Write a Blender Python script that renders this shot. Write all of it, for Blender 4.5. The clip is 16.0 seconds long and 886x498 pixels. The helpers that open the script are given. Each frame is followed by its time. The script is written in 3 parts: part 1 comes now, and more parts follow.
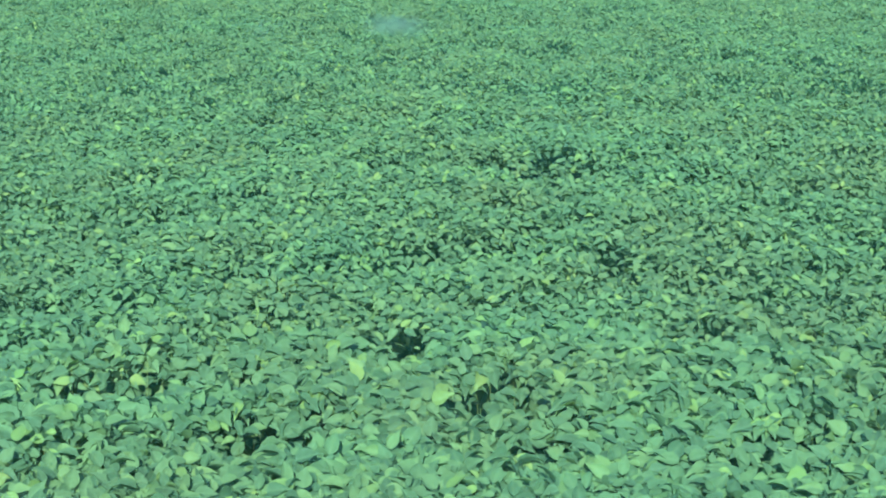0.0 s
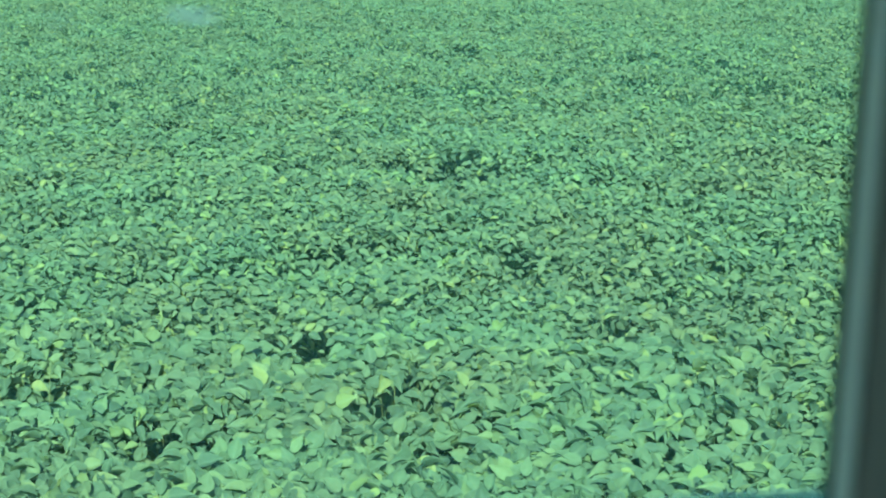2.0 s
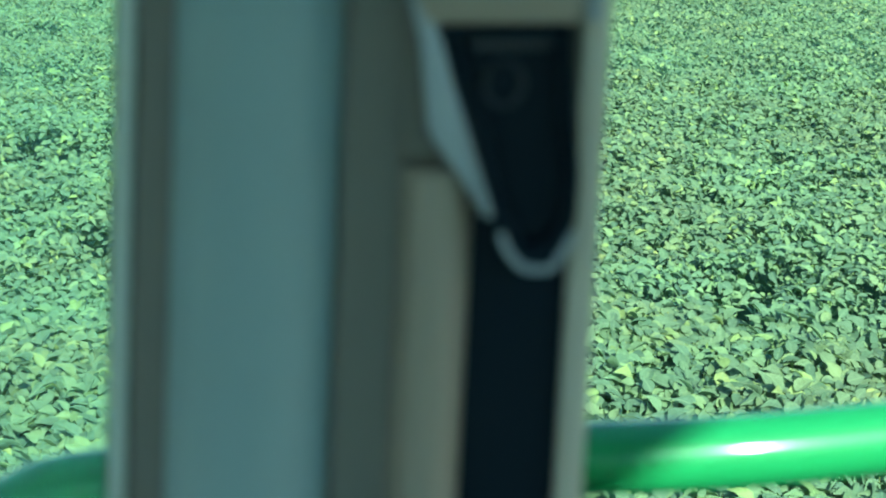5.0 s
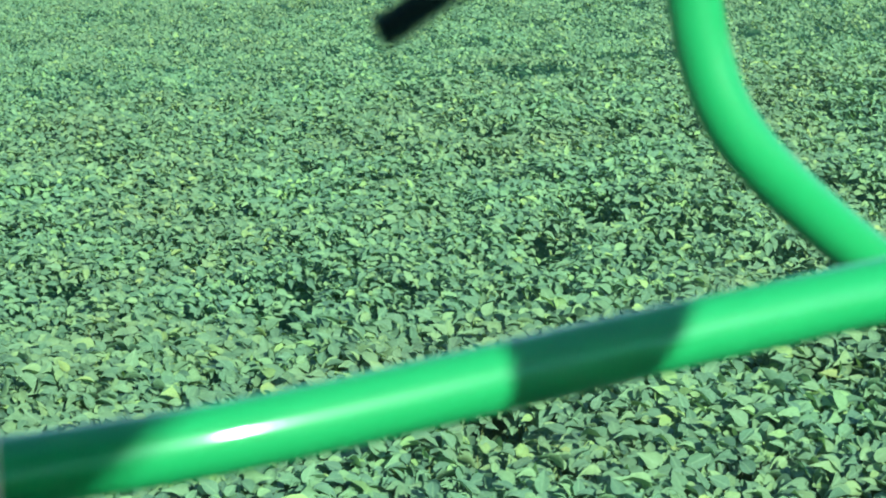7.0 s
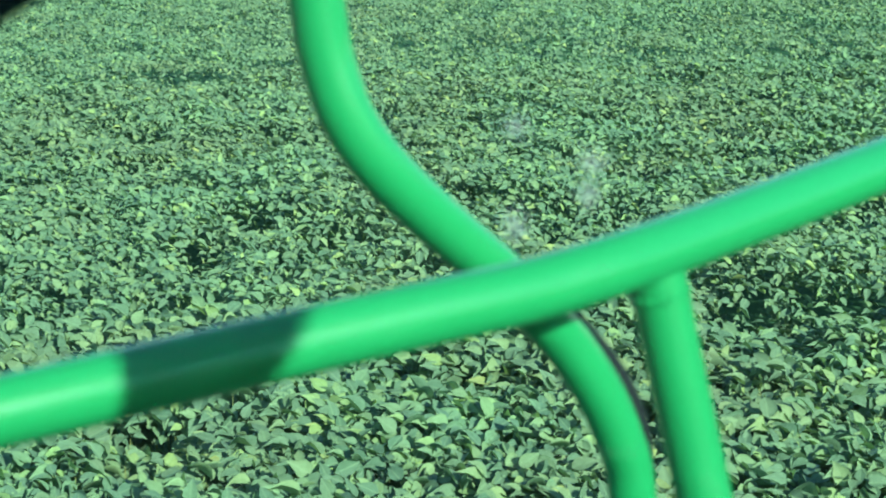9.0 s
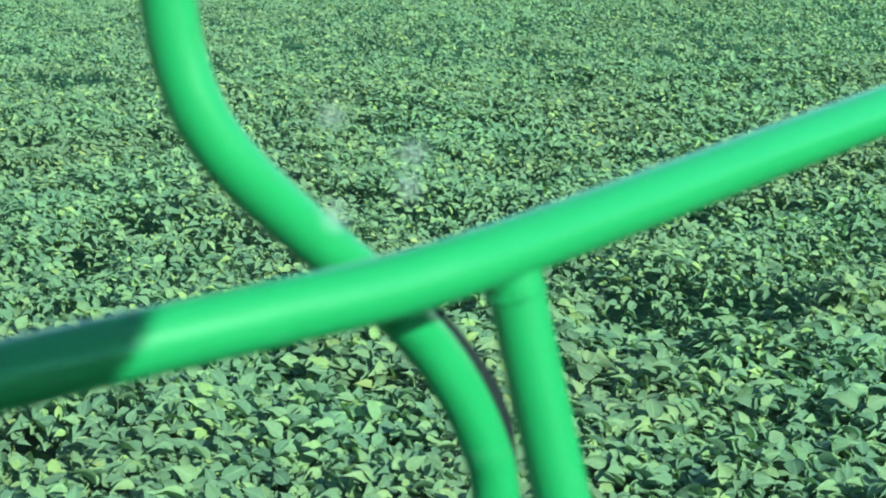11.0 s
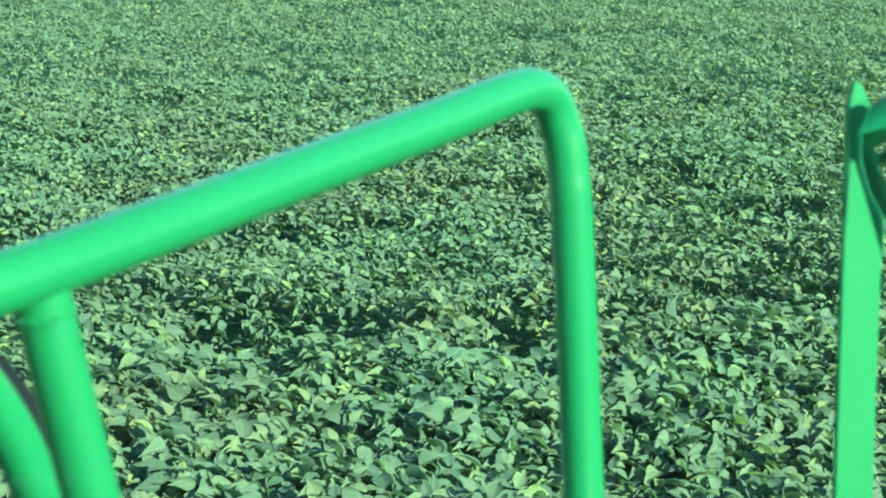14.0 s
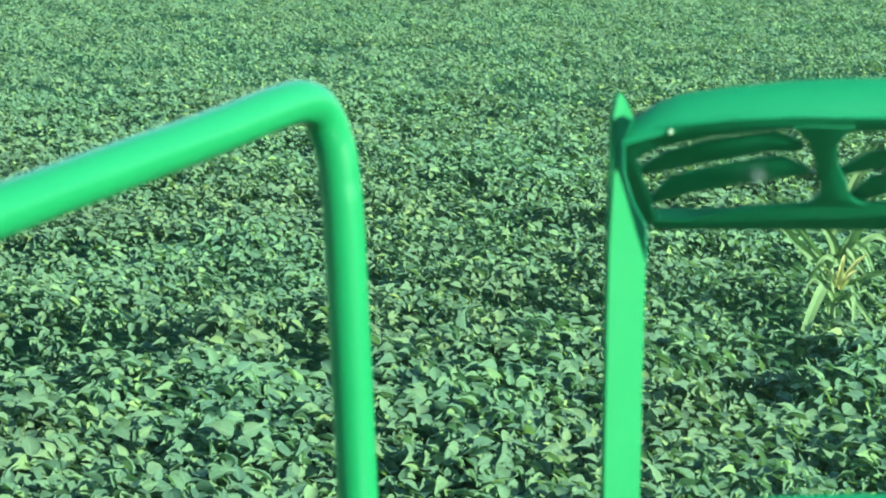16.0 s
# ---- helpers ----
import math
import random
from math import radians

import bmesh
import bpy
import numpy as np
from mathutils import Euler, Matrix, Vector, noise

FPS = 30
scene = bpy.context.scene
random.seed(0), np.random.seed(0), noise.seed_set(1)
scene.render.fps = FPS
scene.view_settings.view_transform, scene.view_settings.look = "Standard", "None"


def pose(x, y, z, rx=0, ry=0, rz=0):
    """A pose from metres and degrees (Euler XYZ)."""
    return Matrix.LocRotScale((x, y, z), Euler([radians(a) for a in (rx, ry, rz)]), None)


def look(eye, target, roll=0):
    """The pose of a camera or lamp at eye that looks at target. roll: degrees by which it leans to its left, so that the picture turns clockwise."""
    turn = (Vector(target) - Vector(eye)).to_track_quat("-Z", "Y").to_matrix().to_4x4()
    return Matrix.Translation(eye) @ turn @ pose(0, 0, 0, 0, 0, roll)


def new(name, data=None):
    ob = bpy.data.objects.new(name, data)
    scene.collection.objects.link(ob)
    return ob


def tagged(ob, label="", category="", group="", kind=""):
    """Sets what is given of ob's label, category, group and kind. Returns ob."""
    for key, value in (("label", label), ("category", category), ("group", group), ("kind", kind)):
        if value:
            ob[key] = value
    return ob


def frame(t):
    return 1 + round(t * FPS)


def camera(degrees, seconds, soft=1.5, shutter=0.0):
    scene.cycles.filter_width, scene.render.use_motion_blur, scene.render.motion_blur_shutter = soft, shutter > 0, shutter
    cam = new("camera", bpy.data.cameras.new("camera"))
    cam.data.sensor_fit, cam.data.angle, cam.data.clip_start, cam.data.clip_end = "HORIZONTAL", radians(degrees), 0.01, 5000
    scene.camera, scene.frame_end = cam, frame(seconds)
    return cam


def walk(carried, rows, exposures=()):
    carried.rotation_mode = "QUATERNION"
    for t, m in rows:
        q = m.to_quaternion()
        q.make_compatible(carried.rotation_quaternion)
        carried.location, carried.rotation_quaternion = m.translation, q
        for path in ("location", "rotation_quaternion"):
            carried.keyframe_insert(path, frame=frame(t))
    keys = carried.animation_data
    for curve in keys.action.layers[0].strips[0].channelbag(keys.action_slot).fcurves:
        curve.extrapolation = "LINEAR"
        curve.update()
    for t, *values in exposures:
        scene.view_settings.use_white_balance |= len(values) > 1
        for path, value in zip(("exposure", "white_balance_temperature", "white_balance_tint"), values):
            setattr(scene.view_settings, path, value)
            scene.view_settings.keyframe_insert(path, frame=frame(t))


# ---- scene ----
cam = camera(23.3, 16.0, soft=1.9)
cam.data.dof.use_dof = True
cam.data.dof.focus_distance = 13.0
cam.data.dof.aperture_fstop = 13.0
PATH = [
    (0, (-0.0339, 0.0234, 2.5482), (-2.4665, 4.3026, 1.6699), -0.600),
    (0.5, (-0.0237, 0.0302, 2.5466), (-2.4244, 4.3268, 1.6661), -0.790),
    (1, (-0.0102, 0.0355, 2.5456), (-2.3800, 4.3525, 1.6812), -0.908),
    (1.5, (-0.0014, 0.0397, 2.5447), (-2.3276, 4.3828, 1.6924), -0.840),
    (2, (-0.0023, 0.0397, 2.5436), (-2.2534, 4.4184, 1.6718), -0.551),
    (2.5, (0.0068, 0.0374, 2.5473), (-2.1785, 4.4467, 1.6630), -0.560),
    (3, (0.0202, 0.0269, 2.5505), (-2.1207, 4.4574, 1.6634), -0.727),
    (3.5, (0.0378, 0.0081, 2.5555), (-1.9957, 4.4904, 1.6758), -0.587),
    (4, (0.0674, -0.0060, 2.5585), (-1.7673, 4.5628, 1.6868), -0.138),
    (4.5, (0.0956, -0.0003, 2.5560), (-1.5166, 4.6450, 1.6494), 0.094),
    (4.7, (0.1091, 0.0058, 2.5542), (-1.4124, 4.6780, 1.6292), 0.007),
    (6.8, (0.1662, 0.0178, 2.5352), (-0.3009, 4.9099, 1.6134), -3.972),
    (7, (0.1751, 0.0193, 2.5346), (-0.1742, 4.9196, 1.6049), -3.790),
    (7.5, (0.1876, 0.0235, 2.5363), (0.1950, 4.9380, 1.6156), -2.761),
    (8, (0.1951, 0.0270, 2.5325), (0.4861, 4.9315, 1.6048), -1.862),
    (8.2, (0.1958, 0.0275, 2.5318), (0.5485, 4.9265, 1.5962), -1.683),
    (10.3, (0.2140, 0.0431, 2.5267), (0.7359, 4.9233, 1.5722), -1.918),
    (10.5, (0.2176, 0.0451, 2.5257), (0.7718, 4.9224, 1.5745), -1.848),
    (11, (0.2266, 0.0509, 2.5218), (0.9204, 4.9110, 1.5742), -1.432),
    (11.5, (0.2321, 0.0494, 2.5220), (1.0406, 4.8907, 1.5689), -1.285),
    (12, (0.2371, 0.0429, 2.5213), (1.1488, 4.8611, 1.5443), -1.160),
    (12.5, (0.2453, 0.0374, 2.5228), (1.2951, 4.8280, 1.5493), -1.039),
    (13, (0.2582, 0.0334, 2.5241), (1.5397, 4.7773, 1.6010), -0.808),
    (13.5, (0.2657, 0.0346, 2.5220), (1.7660, 4.7156, 1.6066), -0.491),
    (14, (0.2665, 0.0334, 2.5219), (1.8684, 4.6802, 1.6048), -0.346),
    (14.5, (0.2688, 0.0254, 2.5245), (1.9398, 4.6496, 1.6166), -0.217),
    (15, (0.2739, 0.0197, 2.5254), (2.0618, 4.6019, 1.6274), -0.005),
    (15.5, (0.2781, 0.0101, 2.5240), (2.2321, 4.5255, 1.6333), 0.189),
    (16, (0.2751, -0.0014, 2.5234), (2.3226, 4.4734, 1.6382), 0.185),
]
EXPO = [(0.0, 1.47), (2.0, 1.56), (3.5, 1.75), (4.7, 1.94), (6.8, 1.75), (8.2, 1.64), (12.5, 1.74), (16.0, 1.84)]
walk(cam, [(t, look(eye, target, roll)) for t, eye, target, roll in PATH], EXPO)

# ---- sky and sun ----
SUN_TO = Vector((0.466, -0.885, 0.43)).normalized()
world = bpy.data.worlds.new("sky")
scene.world = world
world.use_nodes = True
wn, wl = world.node_tree.nodes, world.node_tree.links
sky = wn.new("ShaderNodeTexSky")
sky.sky_type, sky.sun_disc = "NISHITA", False
sky.ozone_density, sky.dust_density, sky.air_density = 4.0, 0.15, 1.2
sky.sun_elevation = math.asin(SUN_TO.z)
sky.sun_rotation = math.atan2(SUN_TO.x, SUN_TO.y)
wl.new(sky.outputs[0], wn["Background"].inputs[0])
wn["Background"].inputs[1].default_value = 0.112
sun = new("sun", bpy.data.lights.new("sun", "SUN"))
sun.data.energy, sun.data.angle, sun.data.color = 4.8, radians(0.6), (1.0, 0.95, 0.82)
sun.rotation_euler = SUN_TO.to_track_quat("Z", "Y").to_euler()


# ---- materials ----
def material(name, colour, rough=0.5, metal=0.0, spots=0.15, size=30.0, bump=0.0, bump_size=200.0, coat=0.0):
    """A surface with colour variation at two scales and fine relief."""
    m = bpy.data.materials.new(name)
    m.use_nodes = True
    n, l = m.node_tree.nodes, m.node_tree.links
    b = n["Principled BSDF"]
    b.inputs["Roughness"].default_value, b.inputs["Metallic"].default_value = rough, metal
    b.inputs["Coat Weight"].default_value = coat
    b.inputs["Coat Roughness"].default_value = 0.15
    pos = n.new("ShaderNodeTexCoord")
    big, fine = n.new("ShaderNodeTexNoise"), n.new("ShaderNodeTexNoise")
    big.inputs["Scale"].default_value, fine.inputs["Scale"].default_value = size, size * 11
    big.inputs["Detail"].default_value = fine.inputs["Detail"].default_value = 4
    for t in (big, fine):
        l.new(pos.outputs["Object"], t.inputs["Vector"])
    mix = n.new("ShaderNodeMix")
    mix.data_type = "RGBA"
    mix.inputs["A"].default_value = (*[c * (1 - spots) for c in colour], 1)
    mix.inputs["B"].default_value = (*[min(1, c * (1 + spots)) for c in colour], 1)
    add = n.new("ShaderNodeMath")
    add.operation = "MULTIPLY_ADD"
    add.inputs[1].default_value = 0.4
    l.new(fine.outputs["Fac"], add.inputs[0])
    half = n.new("ShaderNodeMath")
    half.operation = "MULTIPLY"
    half.inputs[1].default_value = 0.6
    l.new(big.outputs["Fac"], half.inputs[0])
    l.new(half.outputs[0], add.inputs[2])
    l.new(add.outputs[0], mix.inputs["Factor"])
    l.new(mix.outputs["Result"], b.inputs["Base Color"])
    vary = n.new("ShaderNodeMapRange")
    vary.inputs["To Min"].default_value, vary.inputs["To Max"].default_value = max(0.02, rough - 0.08), min(1, rough + 0.1)
    l.new(big.outputs["Fac"], vary.inputs["Value"])
    l.new(vary.outputs[0], b.inputs["Roughness"])
    if bump:
        rel, bp = n.new("ShaderNodeTexNoise"), n.new("ShaderNodeBump")
        rel.inputs["Scale"].default_value = bump_size
        l.new(pos.outputs["Object"], rel.inputs["Vector"])
        bp.inputs["Strength"].default_value, bp.inputs["Distance"].default_value = bump, 0.002
        l.new(rel.outputs["Fac"], bp.inputs["Height"])
        l.new(bp.outputs[0], b.inputs["Normal"])
    return m


def leaf_material(name, stops, gloss=0.58, veins=False):
    """Leaves: colour by leaf, a paler midrib side, light passing through."""
    m = bpy.data.materials.new(name)
    m.use_nodes = True
    n, l = m.node_tree.nodes, m.node_tree.links
    b = n["Principled BSDF"]
    geo, ramp = n.new("ShaderNodeNewGeometry"), n.new("ShaderNodeValToRGB")
    while len(ramp.color_ramp.elements) < len(stops):
        ramp.color_ramp.elements.new(0.5)
    for e, (p, c) in zip(ramp.color_ramp.elements, stops):
        e.position, e.color = p, (*c, 1)
    l.new(geo.outputs["Random Per Island"], ramp.inputs["Fac"])
    pos, tex = n.new("ShaderNodeTexCoord"), n.new("ShaderNodeTexNoise")
    tex.inputs["Scale"].default_value, tex.inputs["Detail"].default_value = 55, 3
    l.new(pos.outputs["Object"], tex.inputs["Vector"])
    wide = n.new("ShaderNodeTexNoise")
    wide.inputs["Scale"].default_value, wide.inputs["Detail"].default_value = 0.9, 3
    l.new(pos.outputs["Object"], wide.inputs["Vector"])
    both = n.new("ShaderNodeMath")
    both.operation = "ADD"
    l.new(tex.outputs["Fac"], both.inputs[0])
    l.new(wide.outputs["Fac"], both.inputs[1])
    rng = n.new("ShaderNodeMapRange")
    rng.inputs["From Min"].default_value, rng.inputs["From Max"].default_value = 0.6, 1.4
    rng.inputs["To Min"].default_value, rng.inputs["To Max"].default_value = 0.82, 1.18
    l.new(both.outputs[0], rng.inputs["Value"])
    hsv = n.new("ShaderNodeHueSaturation")
    l.new(ramp.outputs["Color"], hsv.inputs["Color"])
    l.new(rng.outputs[0], hsv.inputs["Value"])
    hue = n.new("ShaderNodeMapRange")
    hue.inputs["From Min"].default_value, hue.inputs["From Max"].default_value = 0.35, 0.65
    hue.inputs["To Min"].default_value, hue.inputs["To Max"].default_value = 0.462, 0.512
    l.new(wide.outputs["Fac"], hue.inputs["Value"])
    l.new(hue.outputs[0], hsv.inputs["Hue"])
    colour = hsv.outputs["Color"]
    if veins:
        uv, cut = n.new("ShaderNodeUVMap"), n.new("ShaderNodeSeparateXYZ")
        l.new(uv.outputs[0], cut.inputs[0])

        def math_node(how, a, b, clamp=False):
            k = n.new("ShaderNodeMath")
            k.operation, k.use_clamp = how, clamp
            for at, value in ((0, a), (1, b)):
                if isinstance(value, (int, float)):
                    k.inputs[at].default_value = value
                else:
                    l.new(value, k.inputs[at])
            return k.outputs[0]

        across = math_node("ABSOLUTE", cut.outputs[1], 0)
        rib = math_node("SUBTRACT", 1, math_node("MULTIPLY", across, 22), True)
        wave = math_node("SINE", math_node("MULTIPLY", math_node("SUBTRACT", cut.outputs[0], math_node("MULTIPLY", across, 0.8)), 48), 0)
        side = math_node("MULTIPLY", math_node("SUBTRACT", wave, 0.8, True), 1.0)
        vein = math_node("MULTIPLY", math_node("MAXIMUM", rib, side), 0.4, True)
        pale = n.new("ShaderNodeMix")
        pale.data_type = "RGBA"
        pale.inputs["B"].default_value = (0.22, 0.30, 0.17, 1)
        l.new(vein, pale.inputs["Factor"])
        l.new(colour, pale.inputs["A"])
        colour = pale.outputs["Result"]
        puff = n.new("ShaderNodeBump")
        puff.inputs["Strength"].default_value, puff.inputs["Distance"].default_value = 0.14, 0.003
        l.new(math_node("SUBTRACT", wave, math_node("MULTIPLY", rib, 2)), puff.inputs["Height"])
        l.new(puff.outputs[0], b.inputs["Normal"])
    l.new(colour, b.inputs["Base Color"])
    b.inputs["Roughness"].default_value = gloss
    b.inputs["Specular IOR Level"].default_value = 0.10
    tl, mx = n.new("ShaderNodeBsdfTranslucent"), n.new("ShaderNodeMixShader")
    warm = n.new("ShaderNodeMix")
    warm.data_type, warm.blend_type = "RGBA", "MULTIPLY"
    warm.inputs["Factor"].default_value = 1.0
    warm.inputs["B"].default_value = (1.25, 1.5, 0.78, 1)
    l.new(colour, warm.inputs["A"])
    l.new(warm.outputs["Result"], tl.inputs["Color"])
    mx.inputs["Fac"].default_value = 0.33
    l.new(b.outputs[0], mx.inputs[1])
    l.new(tl.outputs[0], mx.inputs[2])
    l.new(mx.outputs[0], n["Material Output"].inputs["Surface"])
    return m


def glass_material(name, tint, dust=0.0):
    m = bpy.data.materials.new(name)
    m.use_nodes = True
    n, l = m.node_tree.nodes, m.node_tree.links
    n.remove(n["Principled BSDF"])
    clear, shine, mx, fr = n.new("ShaderNodeBsdfTransparent"), n.new("ShaderNodeBsdfGlossy"), n.new("ShaderNodeMixShader"), n.new("ShaderNodeFresnel")
    clear.inputs["Color"].default_value = (*tint, 1)
    shine.inputs["Roughness"].default_value = 0.02
    fr.inputs["IOR"].default_value = 1.2
    l.new(fr.outputs[0], mx.inputs["Fac"])
    l.new(clear.outputs[0], mx.inputs[1])
    l.new(shine.outputs[0], mx.inputs[2])
    last = mx
    if dust:
        dirt, dm, tx, pos = n.new("ShaderNodeBsdfDiffuse"), n.new("ShaderNodeMixShader"), n.new("ShaderNodeTexNoise"), n.new("ShaderNodeTexCoord")
        dirt.inputs["Color"].default_value = (0.38, 0.74, 0.56, 1)
        tx.inputs["Scale"].default_value, tx.inputs["Detail"].default_value = 9, 5
        l.new(pos.outputs["Object"], tx.inputs["Vector"])
        rg = n.new("ShaderNodeMapRange")
        rg.inputs["From Min"].default_value, rg.inputs["From Max"].default_value = 0.3, 0.75
        rg.inputs["To Min"].default_value, rg.inputs["To Max"].default_value = dust * 0.4, dust * 1.5
        l.new(tx.outputs["Fac"], rg.inputs["Value"])
        l.new(rg.outputs[0], dm.inputs["Fac"])
        l.new(mx.outputs[0], dm.inputs[1])
        l.new(dirt.outputs[0], dm.inputs[2])
        back, half = n.new("ShaderNodeBsdfTranslucent"), n.new("ShaderNodeMixShader")
        back.inputs["Color"].default_value = (0.38, 0.74, 0.56, 1)
        l.new(dirt.outputs[0], half.inputs[1])
        l.new(back.outputs[0], half.inputs[2])
        l.new(half.outputs[0], dm.inputs[2])
        last = dm
    l.new(last.outputs[0], n["Material Output"].inputs["Surface"])
    return m


def smudge_material(name, colour, amount, pale=0.7):
    """Dried dirt and the white streak on glass: thick in the middle, thinning out unevenly."""
    m = bpy.data.materials.new(name)
    m.use_nodes = True
    n, l = m.node_tree.nodes, m.node_tree.links
    n.remove(n["Principled BSDF"])
    clear, dirt, mx = n.new("ShaderNodeBsdfTransparent"), n.new("ShaderNodeBsdfRefraction"), n.new("ShaderNodeMixShader")
    dirt.inputs["Roughness"].default_value, dirt.inputs["IOR"].default_value = 0.45, 1.08
    through_it = n.new("ShaderNodeBsdfTranslucent")
    both = n.new("ShaderNodeMixShader")
    dirt.inputs["Color"].default_value = through_it.inputs["Color"].default_value = (*colour, 1)
    l.new(dirt.outputs[0], both.inputs[1])
    l.new(through_it.outputs[0], both.inputs[2])
    both.inputs["Fac"].default_value = pale
    pos, tx, ln = n.new("ShaderNodeTexCoord"), n.new("ShaderNodeTexNoise"), n.new("ShaderNodeVectorMath")
    ln.operation = "LENGTH"
    l.new(pos.outputs["Object"], ln.inputs[0])
    tx.inputs["Scale"].default_value, tx.inputs["Detail"].default_value = 1.3, 5
    l.new(pos.outputs["Object"], tx.inputs["Vector"])
    rg = n.new("ShaderNodeMapRange")
    rg.interpolation_type = "SMOOTHSTEP"
    rg.inputs["From Min"].default_value, rg.inputs["From Max"].default_value = 1.0, 0.0
    rg.inputs["To Min"].default_value, rg.inputs["To Max"].default_value = 0.0, amount
    l.new(ln.outputs["Value"], rg.inputs["Value"])
    mul = n.new("ShaderNodeMath")
    mul.operation, mul.use_clamp = "MULTIPLY", True
    l.new(rg.outputs[0], mul.inputs[0])
    rt = n.new("ShaderNodeMapRange")
    rt.inputs["From Min"].default_value, rt.inputs["From Max"].default_value = 0.25, 0.65
    rt.inputs["To Min"].default_value, rt.inputs["To Max"].default_value = 0.2, 1.2
    l.new(tx.outputs["Fac"], rt.inputs["Value"])
    l.new(rt.outputs[0], mul.inputs[1])
    l.new(mul.outputs[0], mx.inputs["Fac"])
    l.new(clear.outputs[0], mx.inputs[1])
    l.new(both.outputs[0], mx.inputs[2])
    l.new(mx.outputs[0], n["Material Output"].inputs["Surface"])
    return m


GREEN = material("green paint", (0.007, 0.174, 0.056), 0.45, spots=0.07, size=14, bump=0.02, bump_size=60, coat=0.5)
GREEN.node_tree.nodes["Principled BSDF"].inputs["Specular IOR Level"].default_value = 0.14
GREEN.node_tree.nodes["Principled BSDF"].inputs["Coat Roughness"].default_value = 0.14
# green of the ladder's side plate, tuned apart from the rails' green
PLATE_GREEN = material("side plate green paint", (0.014, 0.162, 0.055), 0.5, spots=0.10, size=14, bump=0.03, bump_size=60, coat=0.05)
PLATE_GREEN.node_tree.nodes["Principled BSDF"].inputs["Specular IOR Level"].default_value = 0.16
# rails' green darkened: the step lip's weaker light is put into the colour
DARKENED_GREEN = material("darkened green paint", (0.003, 0.130, 0.055), 0.6, spots=0.12, size=20, bump=0.1)
DARKENED_GREEN.node_tree.nodes["Principled BSDF"].inputs["Specular IOR Level"].default_value = 0.14
BLACK = material("black rubber", (0.002, 0.004, 0.009), 0.65, spots=0.2)
HOSE = material("black hose", (0.006, 0.008, 0.010), 0.6, spots=0.2)
HOSE.node_tree.nodes["Principled BSDF"].inputs["Specular IOR Level"].default_value = 0.08
TRIM_BLUE = material("grey vinyl trim", (0.126, 0.192, 0.200), 0.7, spots=0.05, size=8, bump=0.15, bump_size=900)
TRIM_DARK = material("dark grey trim", (0.076, 0.076, 0.066), 0.7, spots=0.06, size=8, bump=0.15, bump_size=900)
TRIM_TAN = material("taupe plastic", (0.172, 0.146, 0.114), 0.6, spots=0.05, size=8, bump=0.12, bump_size=900)
TRIM_PALE = material("pale grey plastic", (0.184, 0.220, 0.245), 0.45, spots=0.05)
# taupe lightened: daylight falling on the edge strip is put into its colour
TRIM_TAN_LIT = material("taupe plastic with daylight put in", (0.27, 0.255, 0.21), 0.55, spots=0.05, size=8, bump=0.12, bump_size=900)
SEAL = material("pale edge seal", (0.252, 0.300, 0.276), 0.5, spots=0.1)
POCKET = material("black moulded plastic", (0.002, 0.007, 0.012), 0.6, spots=0.15)
POCKET.node_tree.nodes["Principled BSDF"].inputs["Specular IOR Level"].default_value = 0.06
BLACK.node_tree.nodes["Principled BSDF"].inputs["Specular IOR Level"].default_value = 0.04
POCKET_BOLT = material("dull dark metal", (0.008, 0.012, 0.018), 0.5, metal=0.2)
CAB_PLASTIC = material("cab grey plastic", (0.05, 0.06, 0.065), 0.7)
RIVET = material("bright zinc", (0.75, 0.68, 0.5), 0.3, metal=0.5)
STEEL = material("worn dark steel", (0.16, 0.16, 0.15), 0.5, metal=0.6)
SOIL = material("dry soil", (0.055, 0.048, 0.038), 0.95, spots=0.35, size=3, bump=1.0, bump_size=30)
GLASS = glass_material("tinted cab glass", (0.79, 0.96, 0.93), 0.0012)
DUSTY = glass_material("dusty tinted cab glass", (0.74, 0.96, 0.92), 0.05)
SMUDGE = smudge_material("dried dirt", (0.95, 1.0, 1.0), 0.41)
# whiter and denser than the smudges, for one thin streak
STREAK = smudge_material("white streak", (1.0, 1.0, 0.96), 2.2, 1.0)
LEAF = leaf_material("soybean leaf", [(0.0, (0.075, 0.125, 0.083)), (0.35, (0.101, 0.160, 0.097)), (0.72, (0.132, 0.197, 0.107)), (0.93, (0.169, 0.235, 0.113)), (0.985, (0.190, 0.268, 0.100)), (1.0, (0.255, 0.300, 0.115))], veins=True)
STALK = leaf_material("soybean stalk", [(0.0, (0.09, 0.13, 0.045)), (1.0, (0.16, 0.17, 0.06))], 0.6)
CORN = leaf_material("corn leaf", [(0.0, (0.09, 0.15, 0.06)), (0.5, (0.16, 0.23, 0.10)), (1.0, (0.27, 0.32, 0.17))], 0.5)
CORN_DRY = leaf_material("dry corn husk", [(0.0, (0.36, 0.29, 0.10)), (1.0, (0.52, 0.46, 0.20))], 0.6)


# ---- mesh helpers ----
def part(name, bm, mat, parent=None, label="", smooth=True):
    me = bpy.data.meshes.new(name)
    bm.normal_update()
    bm.to_mesh(me)
    bm.free()
    me.materials.append(mat)
    if smooth:
        me.polygons.foreach_set("use_smooth", [True] * len(me.polygons))
        me.set_sharp_from_angle(angle=radians(38))
    ob = new(name, me)
    ob.parent = parent
    return tagged(ob, label)


def thing(name, place, label, category, group="", kind=""):
    ob = new(name)
    ob.location = place
    ob.empty_display_size = 0.1
    return tagged(ob, label, category, group, kind)


